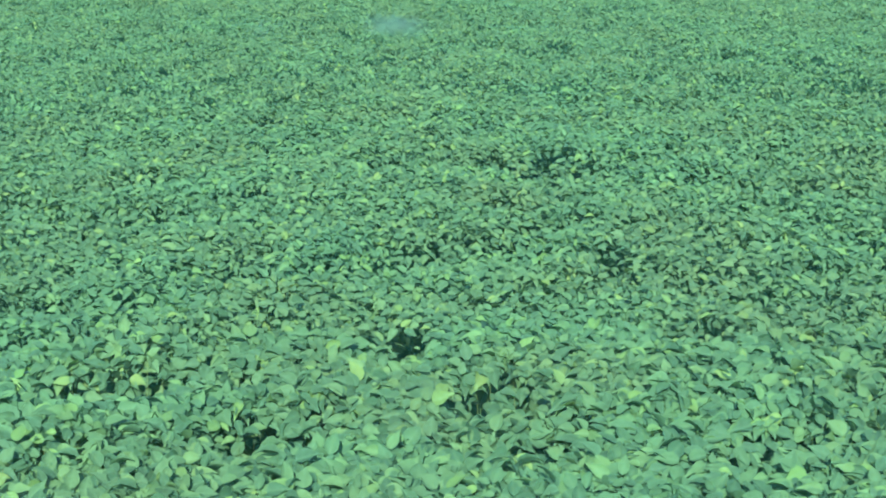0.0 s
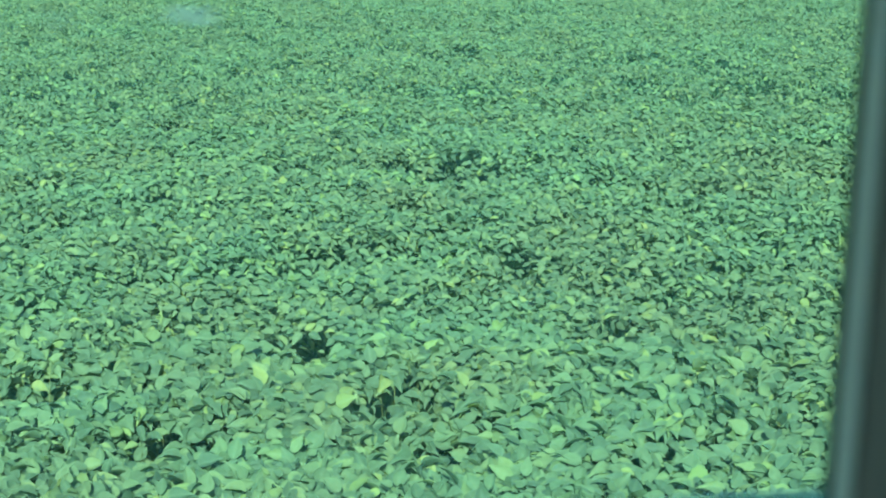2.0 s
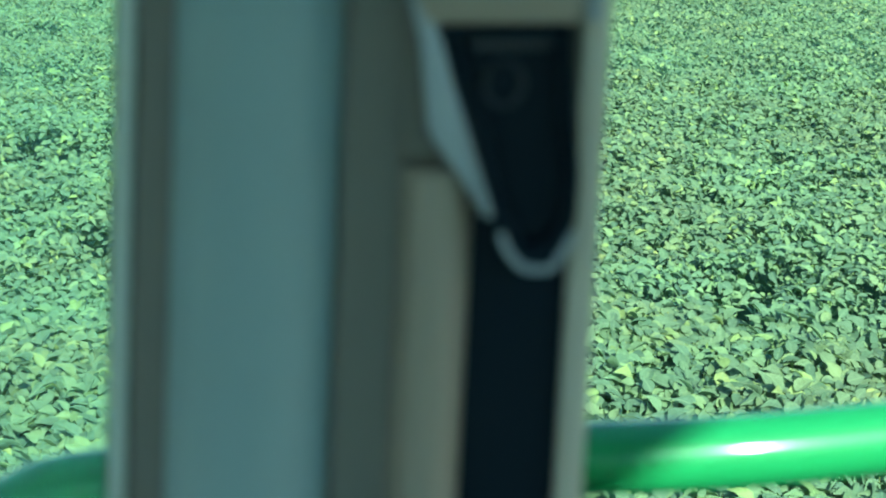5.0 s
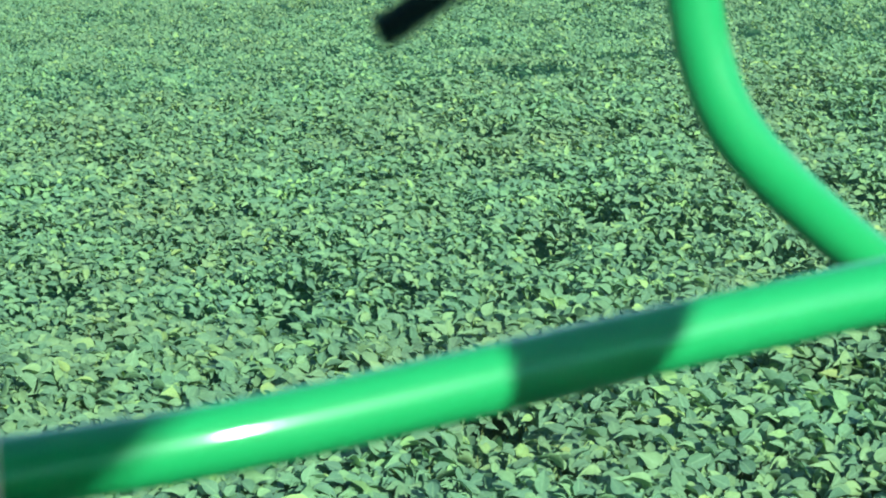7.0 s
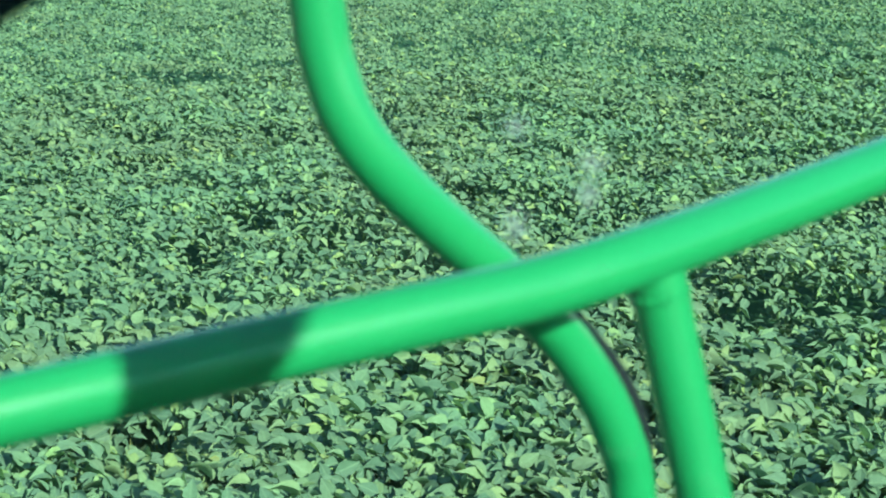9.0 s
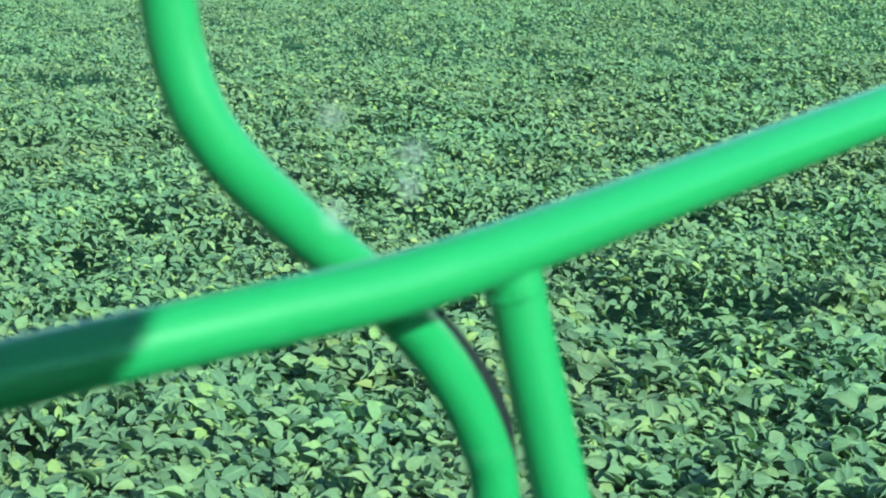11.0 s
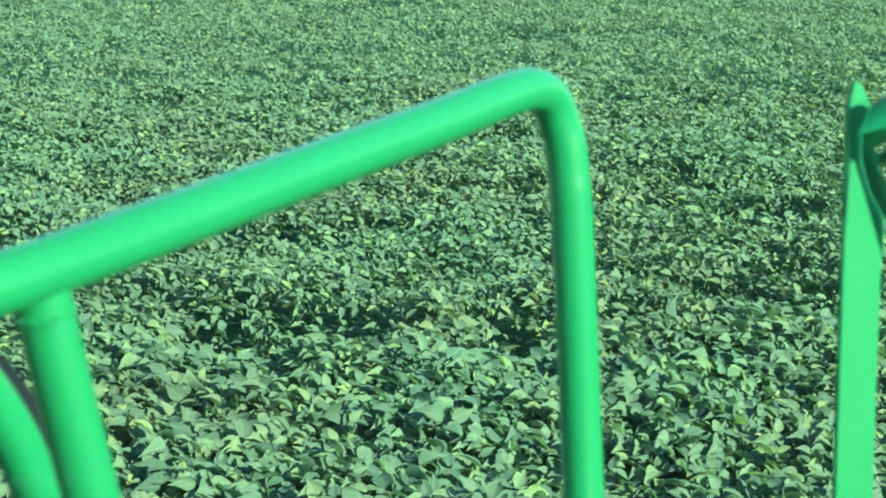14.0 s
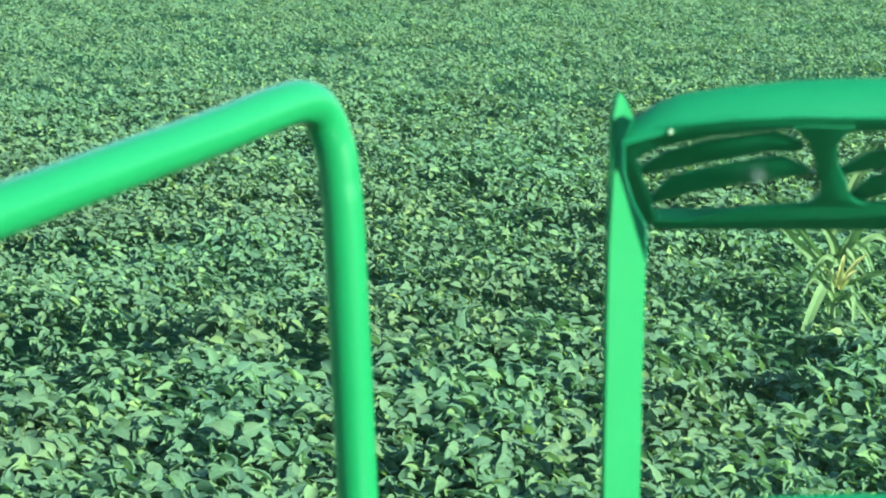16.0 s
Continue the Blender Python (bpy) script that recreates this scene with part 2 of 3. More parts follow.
def glide(points, steps=8):
    """A smooth line through the points."""
    p = [Vector(q) for q in points]
    p = [2 * p[0] - p[1], *p, 2 * p[-1] - p[-2]]
    out = []
    for a, b, c, d in zip(p, p[1:], p[2:], p[3:]):
        for i in range(steps):
            t = i / steps
            out.append(0.5 * (2 * b + (c - a) * t + (2 * a - 5 * b + 4 * c - d) * t ** 2 + (3 * b - a - 3 * c + d) * t ** 3))
    return out + [p[-2]]


def tube(points, radius, origin=(0, 0, 0), sides=20, bm=None, flat=1.0):
    """A round bar along a line, its ends closed."""
    bm = bm or bmesh.new()
    o = Vector(origin)
    side, rings = None, []
    for i, q in enumerate(points):
        way = (points[min(i + 1, len(points) - 1)] - points[max(i - 1, 0)]).normalized()
        if side is None:
            side = way.cross(Vector((0.31, 0.17, 0.93))).normalized()
        side = (side - way * side.dot(way)).normalized()
        up = way.cross(side)
        rings.append([bm.verts.new(q - o + radius * (math.cos(a) * side + flat * math.sin(a) * up)) for a in (2 * math.pi * k / sides for k in range(sides))])
    for r, s in zip(rings, rings[1:]):
        for k in range(sides):
            bm.faces.new((r[k], r[(k + 1) % sides], s[(k + 1) % sides], s[k]))
    bm.faces.new(rings[0][::-1])
    bm.faces.new(rings[-1])
    return bm


def prism(outline, low, high, bevel=0.0, frame_to=None, segments=2):
    """A plate: an outline (a, b) given thickness from low to high along the third axis; frame_to places it."""
    bm = bmesh.new()
    base = [bm.verts.new((a, b, low)) for a, b in outline]
    top = [bm.verts.new((a, b, high)) for a, b in outline]
    n = len(outline)
    bm.faces.new(base[::-1])
    bm.faces.new(top)
    for i in range(n):
        bm.faces.new((base[i], base[(i + 1) % n], top[(i + 1) % n], top[i]))
    bmesh.ops.recalc_face_normals(bm, faces=bm.faces)
    if bevel:
        bmesh.ops.bevel(bm, geom=list(bm.edges), offset=bevel, segments=segments, affect="EDGES", profile=0.6)
    if frame_to is not None:
        bm.transform(frame_to)
    return bm


def box(x0, y0, z0, x1, y1, z1, bevel=0.004):
    return prism([(x0, y0), (x1, y0), (x1, y1), (x0, y1)], z0, z1, bevel)


def axes(origin, along):
    """Local (u, v, w): u along the given level direction, v up, w out towards the cab."""
    u = Vector((*along, 0)).normalized()
    v = Vector((0, 0, 1))
    return Matrix.Translation(origin) @ Matrix((u, v, u.cross(v))).transposed().to_4x4()


# the field lies this far below the foot of the machine's frame
FIELD = -0.55


# ---- the ground ----
def build_ground():
    bm = bmesh.new()
    rings, sides = [0.0, 3, 8, 20, 45, 100, 300, 1000, 3500], 48
    last = [bm.verts.new((0, 0, FIELD))]
    for r in rings[1:]:
        ring = [bm.verts.new((r * math.cos(2 * math.pi * k / sides), r * math.sin(2 * math.pi * k / sides), FIELD)) for k in range(sides)]
        for k in range(sides):
            if len(last) == 1:
                bm.faces.new((last[0], ring[k], ring[(k + 1) % sides]))
            else:
                bm.faces.new((last[k], ring[k], ring[(k + 1) % sides], last[(k + 1) % sides]))
        last = ring
    tagged(part("ground", bm, SOIL), "bare brown field soil under the crop", "ground", kind="structure")


build_ground()

# ---- the soybean crop ----
rng = np.random.default_rng(7)
LATTICE = rng.random((256, 256))


def lumps(x, y, size, shift=0):
    """Smooth random heights from 0 to 1, with lumps of the given size in metres."""
    u, v = x / size + 71.3 + shift, y / size + 37.7 + shift * 3
    i, j = np.floor(u).astype(int), np.floor(v).astype(int)
    f, g = u - i, v - j
    f, g = f * f * (3 - 2 * f), g * g * (3 - 2 * g)
    at = lambda a, b: LATTICE[a % 256, b % 256]
    return (at(i, j) * (1 - f) + at(i + 1, j) * f) * (1 - g) + (at(i, j + 1) * (1 - f) + at(i + 1, j + 1) * f) * g


# thin spots in the crop: x, y, radius
GAPS = [(3.12, 11.86, 0.21), (2.75, 9.94, 0.32), (3.86, 9.39, 0.14), (6.21, 11.97, 0.34), (5.18, 9.95, 0.16), (5.37, 7.94, 0.14), (5.95, 8.28, 0.14), (6.23, 9.03, 0.14), (3.17, 9.86, 0.15),
        (2.93, 11.6, 0.2), (3.95, 9.71, 0.18), (5.69, 12.33, 0.19), (1.88, 9.36, 0.14), (-0.62, 12.61, 0.16), (0.16, 13.06, 0.15), (-0.02, 12.0, 0.14), (-1.47, 10.76, 0.14), (-0.27, 8.18, 0.14),
        (-0.86, 10.37, 0.14), (0.74, 12.14, 0.14), (0.45, 11.78, 0.14), (-6.09, 7.87, 0.14), (-6.43, 10.9, 0.14), (-5.31, 8.87, 0.14), (-4.38, 8.2, 0.14), (-3.95, 7.68, 0.14), (-6.25, 7.44, 0.14),
        (-6.04, 7.83, 0.14), (-6.01, 7.52, 0.14), (-8.12, 9.87, 0.14), (-6.34, 9.26, 0.14), (-4.48, 8.32, 0.14), (-3.0, 7.85, 0.14), (-7.35, 14.83, 0.32), (-7.91, 14.56, 0.23), (-6.36, 10.64, 0.17),
        (-4.99, 7.27, 0.18), (-3.99, 9.51, 0.14), (-7.08, 10.08, 0.14)]


def canopy_top(x, y):
    """Height of the leaves: evener by the machine, unevenness added further out to darken it."""
    rough = np.clip((np.hypot(x, y) - 8) / 6, 0, 1)
    h = 0.66 + 0.10 * lumps(x, y, 1.7) + (0.15 + 0.06 * rough) * lumps(x, y, 0.42, 5) + (0.06 + 0.03 * rough) * lumps(x, y, 0.19, 9)
    for gx, gy, r in GAPS:
        h = h - 0.72 * np.exp(-(((x - gx) / r) ** 2 + ((y - gy) / max(0.20, 0.95 * r)) ** 2))
    return np.maximum(h, 0.09) + FIELD


FINE_V = np.array([(0, 0, 0), (0.22, 0, -0.02), (0.46, 0, -0.035), (0.72, 0, -0.06), (1, 0, -0.16),
                   (0.06, 0.15, 0.03), (0.24, 0.29, 0.08), (0.47, 0.285, 0.07), (0.74, 0.135, 0.01),
                   (0.06, -0.15, 0.03), (0.24, -0.29, 0.08), (0.47, -0.285, 0.07), (0.74, -0.135, 0.01)])
FINE_F = np.array([(0, 1, 5), (5, 1, 6), (1, 2, 6), (6, 2, 7), (2, 3, 7), (7, 3, 8), (3, 4, 8),
                   (0, 9, 1), (9, 10, 1), (1, 10, 2), (10, 11, 2), (2, 11, 3), (11, 12, 3), (3, 12, 4)])
MID_V = np.array([(0, 0, 0), (1, 0, -0.12), (0.18, 0.24, 0.06), (0.55, 0.26, 0.05), (0.18, -0.24, 0.06), (0.55, -0.26, 0.05)])
MID_F = np.array([(0, 3, 2), (0, 1, 3), (0, 4, 5), (0, 5, 1)])
PLAIN_V = np.array([(0, 0, 0), (1, 0, -0.12), (0.38, 0.32, 0.07), (0.38, -0.32, 0.07)])
PLAIN_F = np.array([(0, 1, 2), (0, 3, 1)])


def unit(a):
    return a / np.linalg.norm(a, axis=1, keepdims=True)


def leaf_frames(x, y, z, size, spread):
    """Three leaflets on each stalk end, tilted together and each a little by itself: base, axes and length."""
    n = len(x)
    turn = rng.uniform(0, 2 * np.pi, n)
    lean_way, lean = rng.uniform(0, 2 * np.pi, n), np.abs(rng.normal(0, spread, n))
    up = np.stack([np.sin(lean) * np.cos(lean_way) + 0.44, np.sin(lean) * np.sin(lean_way) - 0.39, np.cos(lean)], 1)
    bases, longs, ups, sizes = [], [], [], []
    for k in (-1, 0, 1):
        a = turn + k * rng.uniform(1.1, 1.7, n)
        nn = unit(up + rng.normal(0, 0.29, (n, 3)))
        way = np.stack([np.cos(a), np.sin(a), rng.uniform(-0.9, 0.3, n)], 1)
        way = unit(way - nn * (way * nn).sum(1, keepdims=True))
        s = size * rng.uniform(0.62, 1.45, n)
        bases.append(np.stack([x, y, z], 1) + way * (0.012 if k else 0.03))
        longs.append(way)
        ups.append(nn)
        sizes.append(s)
    return [np.concatenate(a) for a in (bases, longs, ups, sizes)]


def leaf_mesh(name, frames, verts, faces, mat):
    base, way, up, size = frames
    side = np.cross(up, way)
    n = len(base)
    bend = rng.uniform(0.5, 2.9, n)[:, None]
    wide = rng.uniform(0.85, 1.15, n)[:, None]
    v = base[:, None, :] + size[:, None, None] * (verts[None, :, 0, None] * way[:, None, :] + (verts[None, :, 1] * wide)[:, :, None] * side[:, None, :] + (verts[None, :, 2] * bend)[:, :, None] * up[:, None, :])
    v = v.reshape(-1, 3)
    f = (np.arange(n)[:, None, None] * len(verts) + faces[None]).reshape(-1, 3)
    me = bpy.data.meshes.new(name)
    me.vertices.add(len(v))
    me.vertices.foreach_set("co", v.ravel().astype(np.float32))
    me.loops.add(f.size)
    me.loops.foreach_set("vertex_index", f.ravel().astype(np.int32))
    me.polygons.add(len(f))
    me.polygons.foreach_set("loop_start", np.arange(0, f.size, 3, dtype=np.int32))
    me.polygons.foreach_set("use_smooth", np.ones(len(f), dtype=bool))
    uv = me.uv_layers.new(name="leaf")
    uv.data.foreach_set("uv", np.tile(verts[faces.ravel()][:, :2], (n, 1)).ravel().astype(np.float32))
    me.update(calc_edges=True)
    me.materials.append(mat)
    return me


def scatter(r0, r1, a0, a1, per_square):
    """Places in the ring between two radii, between two bearings (degrees to the right of the y axis)."""
    n = int(0.5 * (r1 ** 2 - r0 ** 2) * radians(a1 - a0) * per_square)
    r = np.sqrt(rng.uniform(r0 ** 2, r1 ** 2, n))
    a = np.radians(rng.uniform(a0, a1, n))
    return r * np.sin(a), r * np.cos(a)


def crop_frames(r0, r1, a0, a1, per_square, size, spread=0.54):
    x, y = scatter(r0, r1, a0, a1, per_square)
    top = canopy_top(x, y)
    z = top - np.where(rng.random(len(x)) < 0.87, np.abs(rng.normal(0, 0.05, len(x))), rng.uniform(0.05, 0.36, len(x)))
    return leaf_frames(x, y, z, size, spread)


def join(*sets):
    return [np.concatenate(a) for a in zip(*sets)]


LEFT, RIGHT = -45, 40
near = crop_frames(5.0, 10.5, LEFT, RIGHT, 490, 0.075, 0.58)
crop = tagged(new("soybean_crop", leaf_mesh("soybean_crop", near, FINE_V, FINE_F, LEAF)), "dense green soybean crop with dark gaps between the leaves", "crop", kind="stuff")
middle = crop_frames(10.5, 21, LEFT, RIGHT, 340, 0.058, 0.5)
tagged(new("soybean_crop_middle", leaf_mesh("soybean_crop_middle", middle, MID_V, MID_F, LEAF)), "closed green soybean crop across the middle of the field", "crop", kind="stuff")
far = join(crop_frames(21, 46, LEFT, RIGHT, 112, 0.055, 0.5), crop_frames(46, 66, LEFT, -12, 38, 0.10))
rest = join(crop_frames(5.0, 24, RIGHT, 360 + LEFT, 26, 0.14), crop_frames(2.5, 5.0, -180, 180, 90, 0.09))
tagged(new("soybean_crop_beyond", leaf_mesh("soybean_crop_beyond", join(far, rest), PLAIN_V, PLAIN_F, LEAF)), "soybean crop running on across the field", "crop", kind="stuff")


def build_stalks():
    """Thin upright stalks, seen in the gaps."""
    x, y = scatter(5.0, 10.5, LEFT, RIGHT, 40)
    h = canopy_top(x, y) - 0.03
    n = len(x)
    lean = rng.normal(0, 0.05, (n, 2))
    w = rng.uniform(0.002, 0.0035, n)
    v, f = [], []
    for k in range(3):
        a = 2 * np.pi * k / 3
        v.append(np.stack([x + w * np.cos(a), y + w * np.sin(a), np.full(n, FIELD)], 1))
        v.append(np.stack([x + lean[:, 0] + w * 0.6 * np.cos(a), y + lean[:, 1] + w * 0.6 * np.sin(a), h], 1))
    v = np.stack(v, 1).reshape(-1, 3)
    quads = [(0, 2, 3, 1), (2, 4, 5, 3), (4, 0, 1, 5)]
    f = [tuple(i * 6 + k for k in q) for i in range(n) for q in quads]
    me = bpy.data.meshes.new("soybean_stalks")
    me.from_pydata(v.tolist(), [], f)
    me.materials.append(STALK)
    tagged(new("soybean_stalks", me), "thin pale green soybean stalks under the leaves", "crop stalks", kind="stuff")


build_stalks()


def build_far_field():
    """The crop's closed top, going on to the horizon all round; nearer, a low dark sheet."""
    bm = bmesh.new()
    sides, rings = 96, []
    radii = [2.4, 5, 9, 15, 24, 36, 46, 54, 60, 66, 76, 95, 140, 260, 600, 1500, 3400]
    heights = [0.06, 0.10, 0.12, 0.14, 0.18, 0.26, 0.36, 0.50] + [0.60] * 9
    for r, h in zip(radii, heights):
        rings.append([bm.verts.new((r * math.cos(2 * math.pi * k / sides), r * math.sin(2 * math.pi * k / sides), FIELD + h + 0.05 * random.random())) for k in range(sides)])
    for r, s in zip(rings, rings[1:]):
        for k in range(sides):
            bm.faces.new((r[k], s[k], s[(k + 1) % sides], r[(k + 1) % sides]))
    # near the machine this dark green holds the shade in the leaf gaps
    mat = material("dark under-leaf shade and distant crop", (0.035, 0.085, 0.04), 0.85, spots=0.5, size=2.2, bump=1.0, bump_size=12)
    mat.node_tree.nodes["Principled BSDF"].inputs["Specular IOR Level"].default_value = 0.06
    tagged(part("dark_field_sheet", bm, mat), "dark green sheet for shaded lower leaves and distant crop, reaching the horizon", "field", kind="structure")


build_far_field()


def build_corn():
    """A stray corn plant standing in the soybeans."""
    base = Vector((6.474, 8.766, FIELD))
    corn = thing("corn_plant", base, "stray corn plant with a dry yellow husk among soybeans", "corn plant")
    stem = glide([(0, 0, 0), (-0.01, 0.01, 0.6), (-0.04, 0.03, 1.1), (-0.05, 0.04, 1.7)], 5)
    part("stem", tube(stem, 0.013, sides=10), CORN, corn)

    across, away = Vector((0.817, -0.576, 0)), Vector((0.576, 0.817, 0))

    def strap(name, mat, width, *line, roll=0.0, label=""):
        """A long leaf along a bowed line of (across, away, height), folded at its midrib and waved at its edges."""
        pts = glide([across * (a - 0.05) + away * b + Vector((0, 0, h + 0.10)) for a, b, h in line], 5)
        bm, rows, last = bmesh.new(), [], len(pts) - 1
        for i, p in enumerate(pts):
            t = i / last
            way = (pts[min(i + 1, last)] - pts[max(i - 1, 0)]).normalized()
            side = way.cross(away)
            side = (side.normalized() * math.cos(roll + 0.5 * t) + away * math.sin(roll + 0.5 * t))
            w = width * min(1, 0.55 + 2.2 * t) * (1 - t ** 2.2) ** 0.8 + 0.0006
            fold, wave = 0.5 * w, 0.22 * w * math.sin(11 * t + 40 * width)
            rows.append([bm.verts.new(p + side * w - away * (fold + wave)), bm.verts.new(p), bm.verts.new(p - side * w - away * (fold - wave))])
        for r, q in zip(rows, rows[1:]):
            bm.faces.new((r[0], r[1], q[1], q[0]))
            bm.faces.new((r[1], r[2], q[2], q[1]))
        part(name, bm, mat, corn, label)

    strap("leaf", CORN, 0.021, (-0.02, 0, 0.97), (-0.12, -0.05, 1.07), (-0.23, -0.09, 1.19), (-0.33, -0.12, 1.33), (-0.38, -0.14, 1.36))
    strap("leaf", CORN, 0.018, (-0.02, -0.02, 1.0), (-0.09, -0.06, 1.10), (-0.18, -0.10, 1.21), (-0.26, -0.14, 1.33), (-0.33, -0.18, 1.37), roll=0.3)
    strap("leaf", CORN, 0.028, (-0.01, -0.03, 0.93), (-0.05, -0.10, 0.87), (-0.10, -0.14, 0.74), (-0.15, -0.16, 0.58), (-0.185, -0.16, 0.44))
    strap("leaf", CORN, 0.018, (0.07, 0, 0.84), (0.11, -0.06, 0.86), (0.12, -0.10, 0.78), (0.10, -0.12, 0.66), roll=0.5)
    strap("leaf", CORN, 0.019, (0.05, 0, 0.90), (0.13, -0.04, 0.93), (0.22, -0.08, 0.98), (0.33, -0.1, 0.98), (0.42, -0.1, 0.88), roll=-0.6)
    strap("leaf", CORN, 0.024, (0.04, 0, 1.04), (0.10, -0.04, 1.14), (0.15, -0.07, 1.26), (0.21, -0.1, 1.38), (0.30, -0.12, 1.40))
    strap("leaf", CORN, 0.020, (0.05, 0, 1.02), (0.14, 0.05, 1.10), (0.22, 0.08, 1.14), (0.30, 0.1, 1.08), (0.33, 0.1, 0.95), roll=0.4)
    strap("leaf", CORN, 0.022, (0.0, 0, 1.10), (-0.03, -0.04, 1.22), (-0.05, -0.06, 1.36), (-0.04, -0.08, 1.52), (-0.10, -0.1, 1.60), roll=0.2)
    strap("leaf", CORN, 0.024, (0.01, 0.02, 1.15), (0.06, 0.05, 1.3), (0.12, 0.08, 1.45), (0.22, 0.1, 1.52), (0.30, 0.1, 1.46))
    strap("leaf", CORN, 0.022, (0.0, 0.03, 0.80), (-0.10, 0.02, 0.84), (-0.22, 0.0, 0.84), (-0.34, 0.0, 0.76), roll=0.9)
    strap("leaf", CORN, 0.020, (0.02, -0.02, 1.06), (0.0, -0.06, 1.14), (-0.05, -0.09, 1.22), (-0.07, -0.1, 1.32), roll=-0.3)
    # a ragged, half-open dry husk and torn leaves round it
    for k in range(8):
        q = random.Random(40 + k)
        lean, out = q.uniform(-0.09, 0.13), q.uniform(-0.10, -0.03)
        foot, tall = q.uniform(0.88, 1.00), q.uniform(0.07, 0.15)
        strap("husk_leaf", CORN_DRY, q.uniform(0.010, 0.018), (0.05 + 0.2 * lean, out, foot), (0.055 + 0.45 * lean, out - 0.02, foot + 0.4 * tall), (0.06 + 0.8 * lean, out - 0.02, foot + 0.75 * tall), (0.065 + 1.3 * lean, out - 0.01, foot + tall), roll=q.uniform(-0.8, 0.8))
    for k in range(12):
        q = random.Random(70 + k)
        way, reach, foot = q.choice((-1, 1)) * q.uniform(0.4, 1.0), q.uniform(0.16, 0.34), q.uniform(0.72, 1.12)
        rise = q.uniform(-0.10, 0.20)
        strap("leaf", CORN, q.uniform(0.009, 0.020), (0.03, 0, foot), (0.03 + 0.35 * way * reach, q.uniform(-0.06, 0.04), foot + 0.5 * rise + 0.05), (0.03 + 0.7 * way * reach, q.uniform(-0.1, 0.05), foot + rise), (0.03 + way * reach, q.uniform(-0.1, 0.05), foot + rise - q.uniform(0.02, 0.18)), roll=q.uniform(-0.9, 0.9))


build_corn()


# ---- the cab ----
FLOOR, SILL, EAVE = 1.36, 1.78, 3.105
A, B, C, D, E = Vector((-0.02, 0.74)), Vector((0.885, 0.787)), Vector((0.895, -0.98)), Vector((-1.05, -0.98)), Vector((-1.05, 0.36))
A_LEFT = Vector((-0.186, 0.676))


def wall_run(name, p, q, glass, label):
    """Lower panel, glass above it with its frame bars, between two corners of the plan."""
    way = q - p
    m = axes((p.x, p.y, 0), way)
    length = way.length
    wall = part(name, prism([(0.02, FLOOR), (length - 0.02, FLOOR), (length - 0.02, SILL), (0.02, SILL)], -0.025, 0.025, 0.004, m), CAB_PLASTIC)
    tagged(wall, "grey plastic lower cab wall", "wall", kind="structure")
    pane = part(name.replace("wall", "window"), prism([(-0.03, SILL), (length + 0.006, SILL), (length + 0.006, EAVE), (-0.03, EAVE)], -0.0025, 0.0025, 0, m), glass, smooth=False)
    pane.visible_shadow = False
    tagged(pane, label, "window", kind="structure")


def build_cab():
    wall_run("wall_side", A, B, GLASS, "green-tinted cab window with a few dried smudges")
    wall_run("wall_side_rear", E, A_LEFT, DUSTY, "dusty green-tinted rear side cab window")
    wall_run("wall_front", C, B, GLASS, "green-tinted cab windscreen")
    wall_run("wall_far", D, C, GLASS, "green-tinted cab window on the far side")
    wall_run("wall_rear", D, E, GLASS, "green-tinted rear cab window")
    for k, p in enumerate((C, D, E)):
        o = part(f"corner_post_{k + 1}", box(p.x - 0.035, p.y - 0.035, FLOOR, p.x + 0.035, p.y + 0.035, EAVE, 0.012), TRIM_DARK)
        tagged(o, "dark grey cab corner post", "post", kind="structure")
    plan = [(D.x - 0.05, D.y - 0.05), (C.x - 0.005, C.y - 0.05), (B.x - 0.005, B.y - 0.055), (A.x, A.y + 0.0), (A_LEFT.x, A_LEFT.y + 0.05), (E.x - 0.05, E.y + 0.05)]
    tagged(part("floor", prism(plan, FLOOR - 0.06, FLOOR, 0.006), BLACK), "black rubber cab floor mat", "floor", kind="structure")
    tagged(part("ceiling", prism(plan, EAVE, EAVE + 0.05, 0.015), TRIM_TAN), "taupe cab roof lining", "ceiling", kind="structure")
    tagged(part("machine_body", box(-1.6, -0.75, FIELD, 1.9, 0.5, FLOOR - 0.06, 0.05), STEEL), "dark machine body below the cab", "machine body", kind="structure")
    tagged(part("access_platform", box(-0.75, 0.90, FLOOR - 0.05, 1.75, 2.12, FLOOR, 0.008), DARKENED_GREEN), "green steel access platform beside the cab", "platform", kind="structure")
    tagged(part("platform_leg", box(0.3, 1.3, FIELD, 0.5, 1.5, FLOOR - 0.05, 0.01), STEEL), "dark steel support under the platform", "support", kind="structure")


build_cab()

# ---- the pillar between the two windows ----
PILLAR = axes((-0.116, 0.697, 2.4174), (0.951, 0.31)) @ Matrix(((0.900, 0.050, 0, 0), (0, 0.900, 0, 0), (0, 0, 0.900, 0), (0, 0, 0, 1)))


